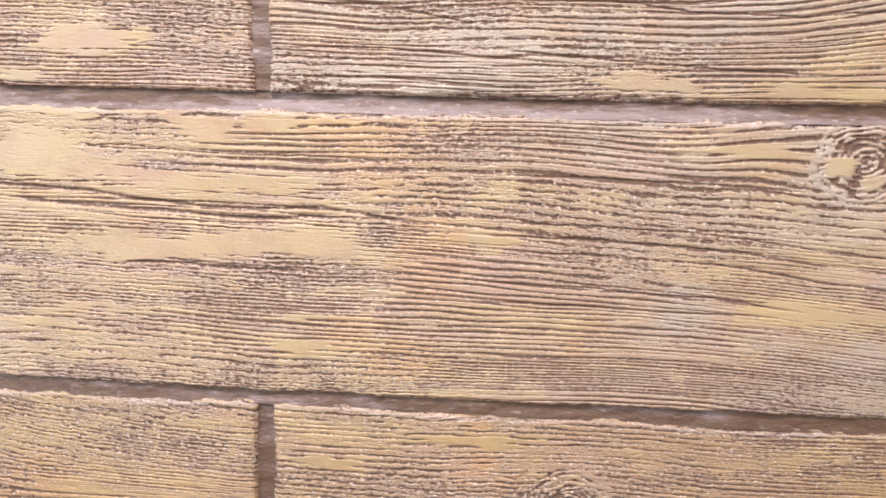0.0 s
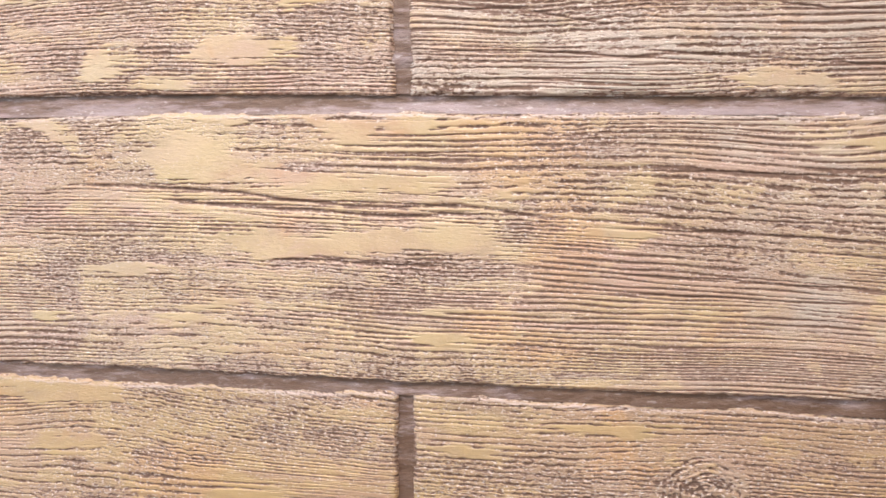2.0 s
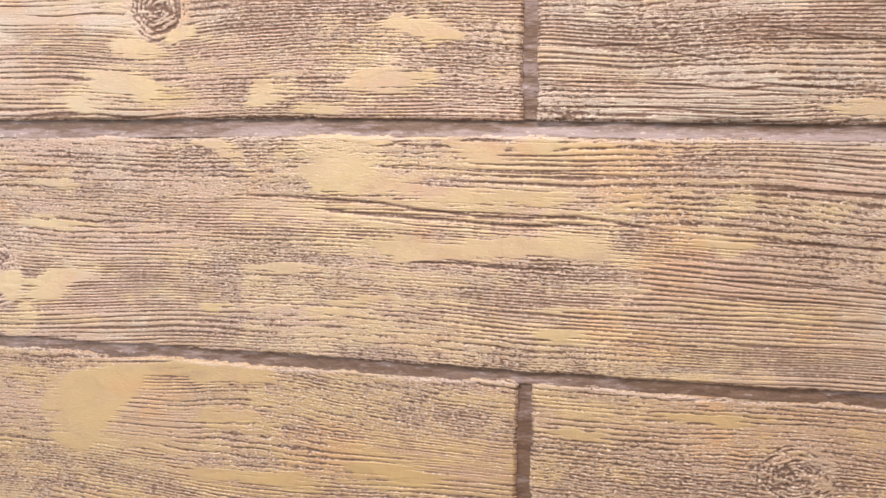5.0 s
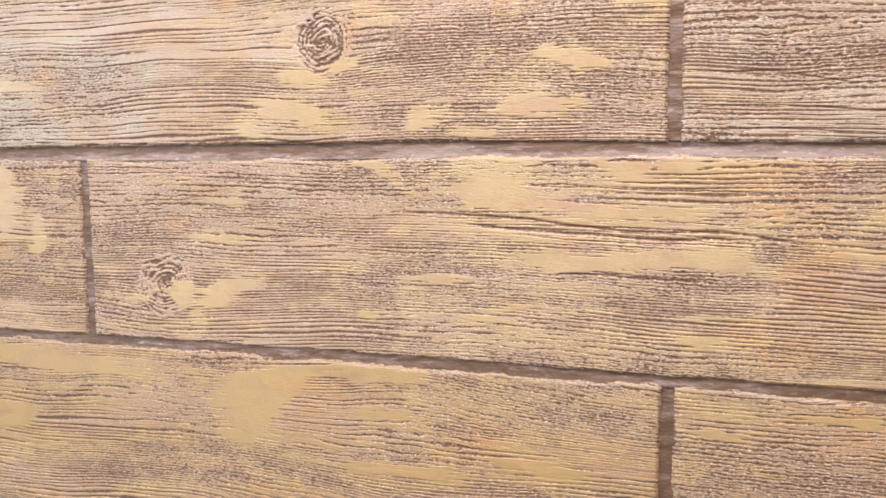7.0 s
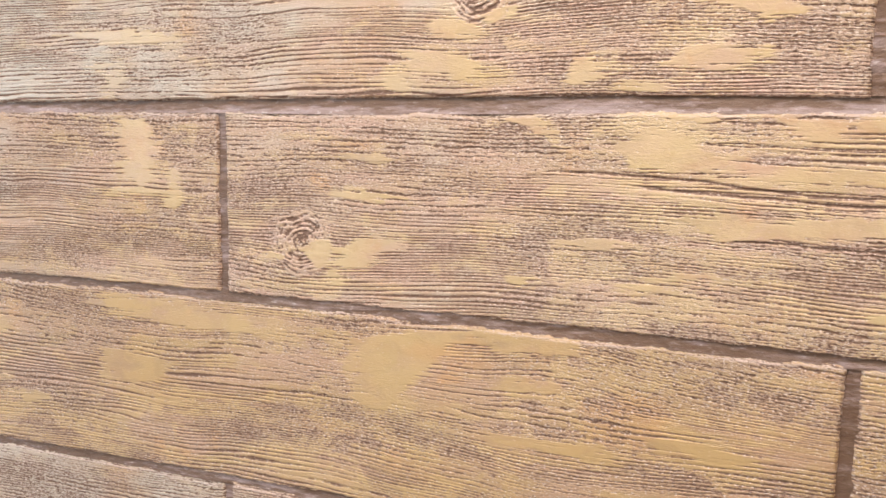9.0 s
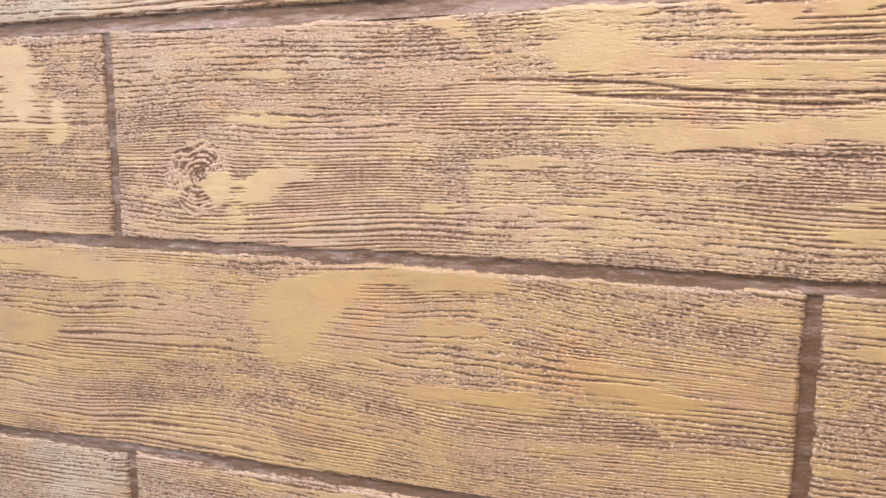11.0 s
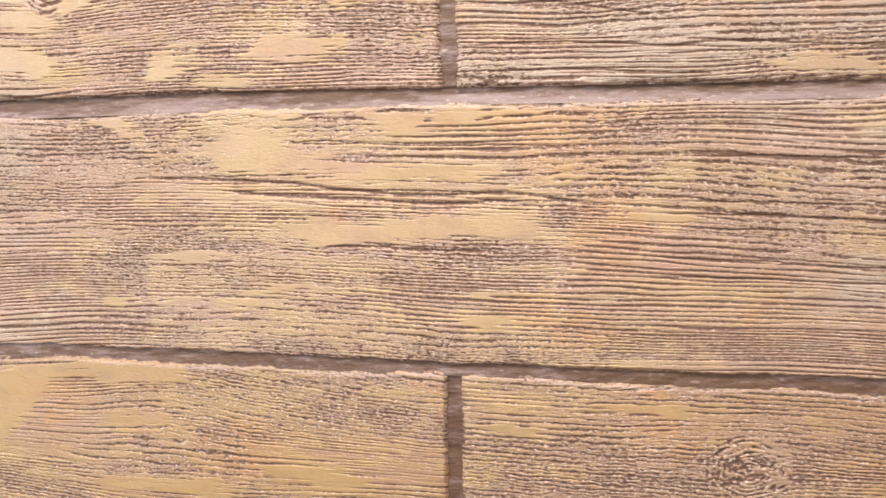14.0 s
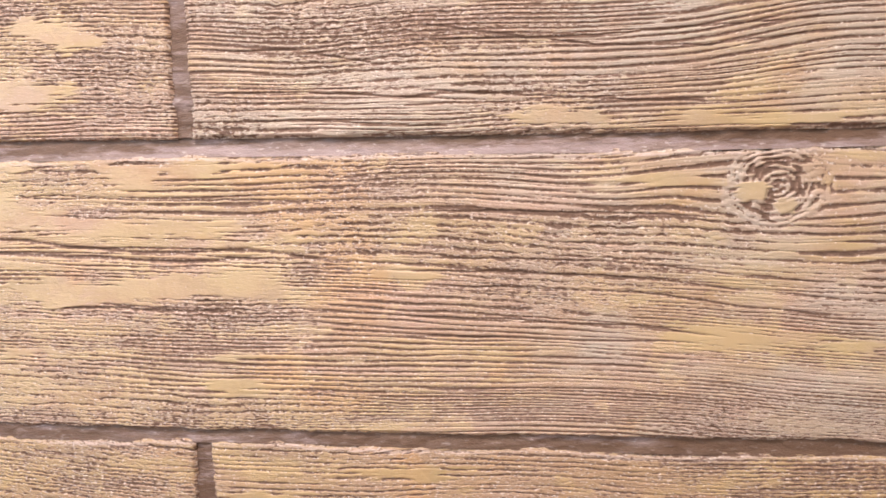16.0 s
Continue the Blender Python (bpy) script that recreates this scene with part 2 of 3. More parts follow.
# ---- the carved wall: joints and planks ----
# Each course joint: where its upper and lower edges run, as (x, upper z, lower z).
JOINTS = [
    [(-2.0, 1.690, 1.681), (2.2, 1.660, 1.651)],
    [(-2.0, 1.530, 1.521), (-0.6, 1.5120, 1.5025), (-0.36, 1.5090, 1.4960), (-0.17, 1.5060, 1.4940), (0.0, 1.5005, 1.4905),
     (0.24, 1.4925, 1.4825), (0.36, 1.4893, 1.4800), (2.2, 1.460, 1.451)],
    [(-2.0, 1.362, 1.355), (-0.6, 1.3440, 1.3375), (-0.43, 1.3400, 1.3335), (-0.22, 1.3345, 1.3250), (0.0, 1.3270, 1.3200),
     (0.26, 1.3205, 1.3120), (0.4, 1.3170, 1.3085), (2.2, 1.290, 1.281)],
    [(-2.0, 1.182, 1.175), (-0.65, 1.1725, 1.1655), (-0.37, 1.1690, 1.1620), (-0.2, 1.1655, 1.1585), (2.2, 1.125, 1.118)],
    [(-2.0, 1.010, 1.003), (2.2, 0.970, 0.963)],
]
SEEN_X, SEEN_Z = (-0.84, 0.43), (1.05, 1.67)     # the stretch that is worked finely


def edge(joint, x, which):
    rows = JOINTS[joint] if joint < len(JOINTS) and joint >= 0 else None
    return np.interp(x, [r[0] for r in rows], [r[which] for r in rows])


def columns(x0, x1, fine, coarse=0.03):
    lo, hi = max(x0, SEEN_X[0]), min(x1, SEEN_X[1])
    runs = []
    if hi <= lo:
        return np.linspace(x0, x1, max(2, int((x1 - x0) / coarse)))
    if lo - x0 > 1e-6:
        runs.append(np.linspace(x0, lo, max(2, int((lo - x0) / coarse)), endpoint=False))
    runs.append(np.linspace(lo, hi, int((hi - lo) / fine)))
    if x1 - hi > 1e-6:
        runs.append(np.linspace(hi, x1, max(2, int((x1 - hi) / coarse)))[1:])
    return np.concatenate(runs)


def lines(x, w, period, seed, level, broken):
    """Quasi-even grain grooves along x: 1 in a groove's middle, 0 between grooves. level: how many show; broken: how dashed they are."""
    p = w / period + 0.75 * value_noise(x / 0.19, w / 0.012, seed) + 0.25 * value_noise(x / 0.03, w / 0.006, seed + 1)
    cell = np.floor(p)
    away = np.abs(p - cell - 0.5) * 2
    own = value_noise(x / 0.11, cell * 7.31 + 0.37, seed + 2)
    dash = 0.6 * value_noise(x / 0.018, cell * 5.17 + 0.11, seed + 3) + 0.6 * value_noise(x / 0.0065, cell * 4.43 + 0.71, seed + 5)
    strength = ramp(0.60 * own + broken * dash + level, -0.38, 0.30)
    width = np.clip(0.30 + 0.14 * value_noise(x / 0.05, cell * 3.7 + 0.2, seed + 4) + 0.18 * level + 0.12 * dash, 0.10, 0.75)
    return (1 - ramp(away, width * 0.25, width * 1.40)) * strength


def carve(x, z, s, d, over, seed, knots, patches, smears, furrows, style, flow, bare, worn):
    """Relief of one plank: the ridge height (0..1), the wax (0..1), the crumbling (0..1), the depth in metres, the pale rim and the way across the grain; d: way to its edge; over: way to its head; s: 0..1 from foot to head."""
    crinkle, wave, open_grain, tones, period = style
    tone = np.interp(x, [t[0] for t in tones], [t[1] for t in tones])
    bend = value_noise(x / 0.21, z / 0.11, seed) * 0.010 * wave + value_noise(x / 0.07, z / 0.05, seed + 1) * 0.0022 * wave
    w = s * 0.165 + bend + np.interp(x, [f[0] for f in flow], [f[1] for f in flow]) * np.sin(np.pi * s)
    inside = np.full(x.shape, 9.0)
    ring, swirl = np.zeros(x.shape), np.zeros(x.shape)
    for kx, kz, rx, rz, turn in knots:
        co, si = math.cos(radians(turn)), math.sin(radians(turn))
        a, b = ((x - kx) * co + (z - kz) * si) / rx, (-(x - kx) * si + (z - kz) * co) / rz
        r = np.sqrt(a * a + b * b) * (1 + 0.07 * value_noise(x / 0.012, z / 0.009, seed + 5)) + 1e-6
        # Grain lines part round the knot and close again behind it.
        stretched = np.sqrt((a / 1.7) ** 2 + b * b) + 0.35
        w = w - b * rz * np.exp(-((stretched / 1.45) ** 2)) * 0.34
        ring, swirl = np.where(r < 1.3, r, ring), np.where(r < 1.3, np.arctan2(b, a), swirl)
        inside = np.minimum(inside, r)
    rough = ramp(value_noise(x / 0.10, z / 0.035, seed + 13) + np.interp(x, [c[0] for c in crinkle], [c[1] for c in crinkle]), -0.6, 0.7)
    level = 0.42 * value_noise(x / 0.12, w / 0.018, seed + 16) + 0.25 * value_noise(x / 0.05, w / 0.007, seed + 17) + open_grain
    level = level - 0.34 * np.maximum(tone, 0) * ramp(value_noise(x / 0.09, w / 0.016, seed + 26), -0.5, 0.4)
    for bx, bz, rx, rz in bare:
        level = level + 0.42 * np.exp(-(((x - bx) / rx) ** 2) - ((z - bz) / rz) ** 2)
    for bx, bz, rx, rz, amount in worn:
        level = level - amount * np.exp(-(((x - bx) / rx) ** 2) - ((z - bz) / rz) ** 2)
    w = w + rough * (0.0005 * value_noise(x / 0.006, w / 0.004, seed + 6) + 0.0004 * value_noise(x / 0.0028, w / 0.002, seed + 7))
    choice = ramp(value_noise(x / 0.16, w / 0.020, seed + 8), -0.15, 0.15)
    main = lines(x, w, period * 0.88, seed + 70, 0.31 + level, 0.28 + 0.80 * rough) * (1 - choice)
    main = np.maximum(main, lines(x, w, period * 1.35, seed + 75, 0.33 + level, 0.28 + 0.80 * rough) * choice)
    thin = lines(x, w + 0.0007, period * 0.47, seed + 80, 0.10 + level, 1.0)
    # Broad hollows where the glaze was not wiped off.
    hollow = ramp(value_noise(x / 0.13, w / 0.0062, seed + 18) + 0.5 * value_noise(x / 0.035, w / 0.003, seed + 19) + 0.55 * level, 0.12, 0.75)
    pitted = ramp(0.9 * level + 0.5 * value_noise(x / 0.03, w / 0.007, seed + 27) + 0.70 * rough, 0.0, 1.2)
    glazed = pitted
    ridge = (1 - 0.23 * pitted - 0.10 * hollow) * (1 - 0.94 * main) * (1 - 0.50 * thin * (1 - 0.5 * choice))
    grain = w
    crumble = 0.42 + 0.58 * rough
    fray = value_noise(x / 0.018, w / 0.0022, seed + 20) * 0.30 + value_noise(x / 0.007, w / 0.003, seed + 21) * 0.16
    fray += value_noise(x / 0.04, z / 0.012, seed + 24) * 0.30
    wax = 0.60 * ramp(value_noise(x / 0.14, z / 0.04, seed + 22) + 0.4 * value_noise(x / 0.04, w / 0.008, seed + 25) + tone, -0.2, 0.8) * (1 - 0.6 * hollow)
    for px, pz, rx, rz, turn in patches:
        co, si = math.cos(radians(turn)), math.sin(radians(turn))
        a, b = ((x - px) * co + (z - pz) * si) / rx, (-(x - px) * si + (z - pz) * co) / rz
        wax = np.maximum(wax, 0.55 * ramp(1.9 - np.sqrt(a * a + b * b * 0.5) + 2.5 * fray, -0.2, 1.2))
        m = ramp(1.50 - np.sqrt(a * a + b * b) + 2.0 * fray - 0.55 * main - 0.30 * thin - 0.3 * hollow, -0.12, 0.34)
        ridge = np.maximum(ridge, m * (0.72 + 0.27 * ramp(value_noise(x / 0.03, w / 0.005, seed + 23) + 0.6 * m - 0.2, -0.3, 0.3)))
        wax = np.maximum(wax, m * 0.75)
        crumble = crumble * (1 - 0.8 * m)
    depth = (1 - ridge) * 0.00065
    for points, width, cut in furrows:
        fz = np.interp(x, [p[0] for p in points], [p[1] for p in points])
        ends = ramp(x, points[0][0], points[0][0] + 0.03) * (1 - ramp(x, points[-1][0] - 0.03, points[-1][0]))
        near = np.exp(-(((z - fz + value_noise(x / 0.03, z * 0, seed + 30) * 0.0006 + value_noise(x / 0.008, z * 0, seed + 32) * 0.0003) / (0.68 * width)) ** 2)) * ends
        near *= 0.88 + 0.25 * value_noise(x / 0.02, z / 0.004, seed + 31)
        ridge, wax, depth = ridge * (1 - 0.92 * near), wax * (1 - near), depth + near * cut
        crumble = crumble * (1 - 0.3 * np.exp(-(((z - fz) / (2.5 * width)) ** 2)) * ends)
    # Smears wiped smooth, as rows of (x, foot, head); the grain runs out raggedly into them.
    ragged = 0.0032 * value_noise(x / 0.018, w / 0.0019, seed + 90) + 0.0022 * value_noise(x / 0.006, w / 0.0013, seed + 91) + 0.0020 * value_noise(x / 0.035, w / 0.006, seed + 92)
    ragged = ragged - 0.0026 * main - 0.0014 * thin + 0.0008
    for rows in smears:
        xs = [r[0] for r in rows]
        foot, head = np.interp(x, xs, [r[1] for r in rows]), np.interp(x, xs, [r[2] for r in rows])
        deep = np.minimum(np.minimum(z - foot, head - z), np.minimum(x - xs[0], xs[-1] - x) * 0.35) + ragged
        m = ramp(deep, -0.0012, 0.0018)
        ridge, wax, crumble, depth = np.maximum(ridge, m), np.maximum(wax, m * (0.62 + 0.22 * value_noise(x / 0.035, z / 0.025, seed + 93))), crumble * (1 - 0.72 * m), depth * (1 - m)
        glazed = glazed * (1 - m)
        wax = np.maximum(wax, 0.5 * ramp(deep, -0.010, 0.002))
    if knots:
        # Rings and lumps inside each knot, and its smooth collar.
        rings = np.sin(ring * 44 + swirl + 5.5 * value_noise(x / 0.015, z / 0.013, seed + 40) + 1.6 * value_noise(x / 0.005, z / 0.005, seed + 43))
        lumps = 0.8 * value_noise(x / 0.0050, z / 0.0036, seed + 41) + 0.6 * value_noise(x / 0.0024, z / 0.0015, seed + 44)
        heart = ramp(0.20 + 0.42 * rings + 0.75 * lumps + 0.55 * (ring - 0.55), -0.35, 0.75)
        within = ramp(1.12 - inside, 0.0, 0.10)
        collar = np.exp(-(((inside - 0.98) / 0.09) ** 2)) * (0.45 + 0.75 * value_noise(x / 0.015, z / 0.012, seed + 42))
        ridge = ridge * (1 - within) + heart * within
        wax *= 1 - 0.8 * within
        ridge = np.maximum(ridge, collar)
        depth = depth * (1 - within) + within * (1 - heart) * 0.0011
        depth = np.where(collar > 0.6, depth * 0.5, depth)
        for rows in smears:
            # Wax smeared over part of a knot.
            xs = [r[0] for r in rows]
            deep = np.minimum(z - np.interp(x, xs, [r[1] for r in rows]), np.interp(x, xs, [r[2] for r in rows]) - z)
            m = ramp(np.minimum(deep, np.minimum(x - xs[0], xs[-1] - x)) + 0.6 * ragged, -0.0005, 0.0010) * within
            ridge, wax, depth, crumble = np.maximum(ridge, m), np.maximum(wax, 0.7 * m), depth * (1 - 0.8 * m), crumble * (1 - 0.8 * m)
    # The ragged, rounded arris along the joints.
    wobble = value_noise(x / 0.02, z / 0.02, seed + 50) * 0.0008 + value_noise(x / 0.004, z / 0.003, seed + 51) * 0.0008
    fall = 1 - ramp(d + wobble, 0.0, 0.0026)
    lip = over + 1.0 * wobble + 0.0014 * value_noise(x / 0.035, z * 0, seed + 52)
    head = 1 - ramp(lip, 0.0, 0.0046)
    depth = depth + np.maximum(fall**1.5 * 0.0028, head**1.2 * 0.0026) + np.exp(-d / 0.006) * 0.0004
    ridge = ridge * (1 - 0.5 * np.maximum(fall, 0.6 * head))
    # Band along the head edge that takes the painted highlight.
    rim = np.exp(-(((lip - 0.0042) / 0.0010) ** 2)) * (0.65 + 0.45 * value_noise(x / 0.025, z / 0.01, seed + 53))
    ridge = np.maximum(ridge, 0.95 * rim)
    fall = np.maximum(fall, head)
    crumble = np.maximum(crumble, 0.75 * (1 - ramp(over, 0.003, 0.008)))
    depth += value_noise(x / 0.12, z / 0.07, seed + 60) * 0.0006
    return ridge, wax * (1 - fall), crumble, depth, np.clip(rim, 0, 1), grain, glazed


def plank(parent, course, x0, x1, lean, seed, knots=(), patches=(), smears=(), furrows=(), style=(((0, 0), (1, 0)), 1.0, 0.0, ((0, 0), (1, 0)), 0.0027), flow=((0, 0), (1, 0)), bare=(), worn=(), age=0.15, stains=()):
    """A plank of the course between joint course and joint course + 1; lean: how far its ends shift from foot to head."""
    shown = x1 > SEEN_X[0] and x0 < SEEN_X[1] and 0 <= course < 4
    cols = columns(x0, x1, 0.0016, 0.012)
    top, bottom = edge(course, cols, 2) + 0.0010, edge(course + 1, cols, 1) - 0.0010
    height = float(np.mean(top - bottom))
    s = np.linspace(0, 1, int(height / (0.00042 if shown else 0.0035)))[:, None]
    if course in (0, 3) and shown:
        # Beyond the seen heights the rows open out.
        zz = bottom.mean() + s[:, 0] * height
        keep = (zz > SEEN_Z[0]) & (zz < SEEN_Z[1])
        keep[::30] = True
        keep[[0, 1, 2, 3, -4, -3, -2, -1]] = True
        s = s[keep]
    x = np.broadcast_to(cols, (len(s), len(cols))) + (s - 0.5) * lean
    z = bottom + s * (top - bottom)
    d = np.minimum(np.minimum(z - bottom, top - z), np.minimum(x - x[:, :1], x[:, -1:] - x))
    ridge, wax, crumble, depth, pale, grain, glazed = carve(x, z, np.broadcast_to(s, x.shape), d, top - z, seed, knots, patches, smears, furrows, style, flow, bare, worn)
    tones = style[3]
    lime = np.clip(-np.interp(x, [t[0] for t in tones], [t[1] for t in tones]) + 0.35 * value_noise(x / 0.045, z / 0.025, seed + 62) + 0.25 * value_noise(x / 0.015, z / 0.010, seed + 65), 0, 1)
    lime = lime * (1 - 0.8 * wax)
    rust = np.zeros(x.shape)
    for sx, sz, rx, rz in stains:
        far = np.hypot((x - sx) / rx, (z - sz) / rz) + 0.45 * value_noise(x / 0.03, z / 0.02, seed + 63) + 0.25 * value_noise(x / 0.009, z / 0.008, seed + 64)
        rust = np.maximum(rust, 1 - ramp(far, 0.45, 1.15))
    return sheet("plank", x, depth, z, PLANK, parent, grain=grain, glazed=glazed, pale=pale, lime=lime, rust=rust, ridge=ridge, wax=wax, crumble=crumble,
                 age=np.clip(age + 0.25 * value_noise(x / 0.15, z / 0.05, seed + 61), 0, 1))


wall = tagged(part("wall_north", box((-3.0, 0.012, 0), (3.0, 0.16, 2.6)), PLASTER),
              "plaster wall carved and painted to look like old wooden planks", "wall", kind="structure")

# Course by course from the top; knots and smooth patches as (x, z, half length, half height, turn).
plank(wall, 0, -1.01, -0.0090, 0.001, 100,
      knots=[(-0.275, 1.586, 0.024, 0.027, 0)],
      patches=[(-0.615, 1.529, 0.018, 0.009, 0), (-0.635, 1.540, 0.014, 0.004, 0), (-0.61, 1.568, 0.05, 0.004, -3)],
      smears=[((-0.138, 1.5266, 1.5273), (-0.127, 1.5223, 1.5383), (-0.108, 1.5206, 1.5404), (-0.090, 1.5220, 1.5375), (-0.077, 1.5265, 1.5328)),
              ((-0.210, 1.5142, 1.5160), (-0.202, 1.5139, 1.5340), (-0.188, 1.5153, 1.5364), (-0.178, 1.5223, 1.5295)),
              ((-0.335, 1.5277, 1.5429), (-0.309, 1.5211, 1.5426), (-0.280, 1.5183, 1.5389), (-0.263, 1.5185, 1.5308)),
              ((-0.087, 1.5559, 1.5612), (-0.074, 1.5529, 1.5633), (-0.060, 1.5536, 1.5615), (-0.052, 1.5567, 1.5588)),
              ((-0.171, 1.5075, 1.5129), (-0.151, 1.5062, 1.5159), (-0.124, 1.5054, 1.5097)),
              ((-0.359, 1.5176, 1.5223), (-0.350, 1.5104, 1.5312), (-0.334, 1.5099, 1.5306), (-0.326, 1.5166, 1.5211)),
              ((-0.226, 1.5983, 1.6026), (-0.220, 1.5936, 1.6073), (-0.212, 1.5974, 1.6016)),
              ((-0.320, 1.5551, 1.5597), (-0.300, 1.5497, 1.5712), (-0.281, 1.5497, 1.5621), (-0.261, 1.5523, 1.5545)),
              ((-0.271, 1.5616, 1.5670), (-0.261, 1.5589, 1.5722), (-0.242, 1.5637, 1.5733)),
              ((-0.110, 1.5658, 1.5679), (-0.096, 1.5588, 1.5765), (-0.071, 1.5555, 1.5717), (-0.049, 1.5563, 1.5603))],
      style=(((-0.55, -0.1), (-0.42, -0.1), (-0.3, 0.1), (0, 0.2)), 0.7, 0.08, ((-0.75, -0.75), (-0.55, -0.55), (-0.40, -0.30), (-0.22, 0.05), (0, 0.1)), 0.0027),
      bare=((-0.043, 1.545, 0.03, 0.012), (-0.21, 1.532, 0.025, 0.010), (-0.20, 1.575, 0.06, 0.015)))
plank(wall, 0, -0.0004, 1.0, 0.001, 200,
      smears=[((0.170, 1.5028, 1.5059), (0.197, 1.4968, 1.5091), (0.231, 1.4961, 1.5058), (0.243, 1.4976, 1.5006)),
              ((0.258, 1.4999, 1.5029), (0.273, 1.4940, 1.5036), (0.317, 1.4910, 1.4984), (0.360, 1.4918, 1.4947))],
      furrows=[(((0.0, 1.5230), (0.027, 1.5250), (0.094, 1.5200), (0.18, 1.5120)), 0.0009, 0.0010), (((0.0, 1.5090), (0.060, 1.5070), (0.17, 1.4980)), 0.0008, 0.0009),
               (((0.0, 1.5500), (0.061, 1.5460), (0.13, 1.5320)), 0.0009, 0.0010), (((0.12, 1.5590), (0.230, 1.5390), (0.290, 1.5355), (0.36, 1.5410)), 0.0009, 0.0010),
               (((0.12, 1.5485), (0.230, 1.5440), (0.36, 1.5475)), 0.0009, 0.0010), (((0.12, 1.5220), (0.245, 1.5090), (0.33, 1.5035)), 0.0009, 0.0010)],
      flow=((0, 0), (0.1, 0.002), (0.17, 0.004), (0.23, 0.006), (0.29, 0.004), (0.36, -0.002)),
      style=(((0, 0.0), (0.12, -0.3), (0.3, -0.4)), 1.1, 0.24, ((0, -0.3), (1, -0.3)), 0.0030), bare=((0.19, 1.55, 0.09, 0.02), (0.08, 1.545, 0.10, 0.03)), age=0.35)
plank(wall, 1, -1.5, -0.5098, 0.002, 300,
      patches=[(-0.60, 1.430, 0.025, 0.004, 0)],
      smears=[((-0.618, 1.4416, 1.4976), (-0.589, 1.4340, 1.4981), (-0.572, 1.4447, 1.4755)),
              ((-0.570, 1.4178, 1.4312), (-0.558, 1.4087, 1.4507), (-0.544, 1.4262, 1.4394))],
      bare=((-0.70, 1.44, 0.06, 0.04), (-0.60, 1.385, 0.10, 0.02), (-0.535, 1.42, 0.03, 0.015)),
      style=(((-0.8, -0.2), (-0.5, 0.0)), 0.9, 0.02, ((-0.8, -0.4), (-0.62, 0.3), (-0.5, 0.2)), 0.0028), age=0.35)
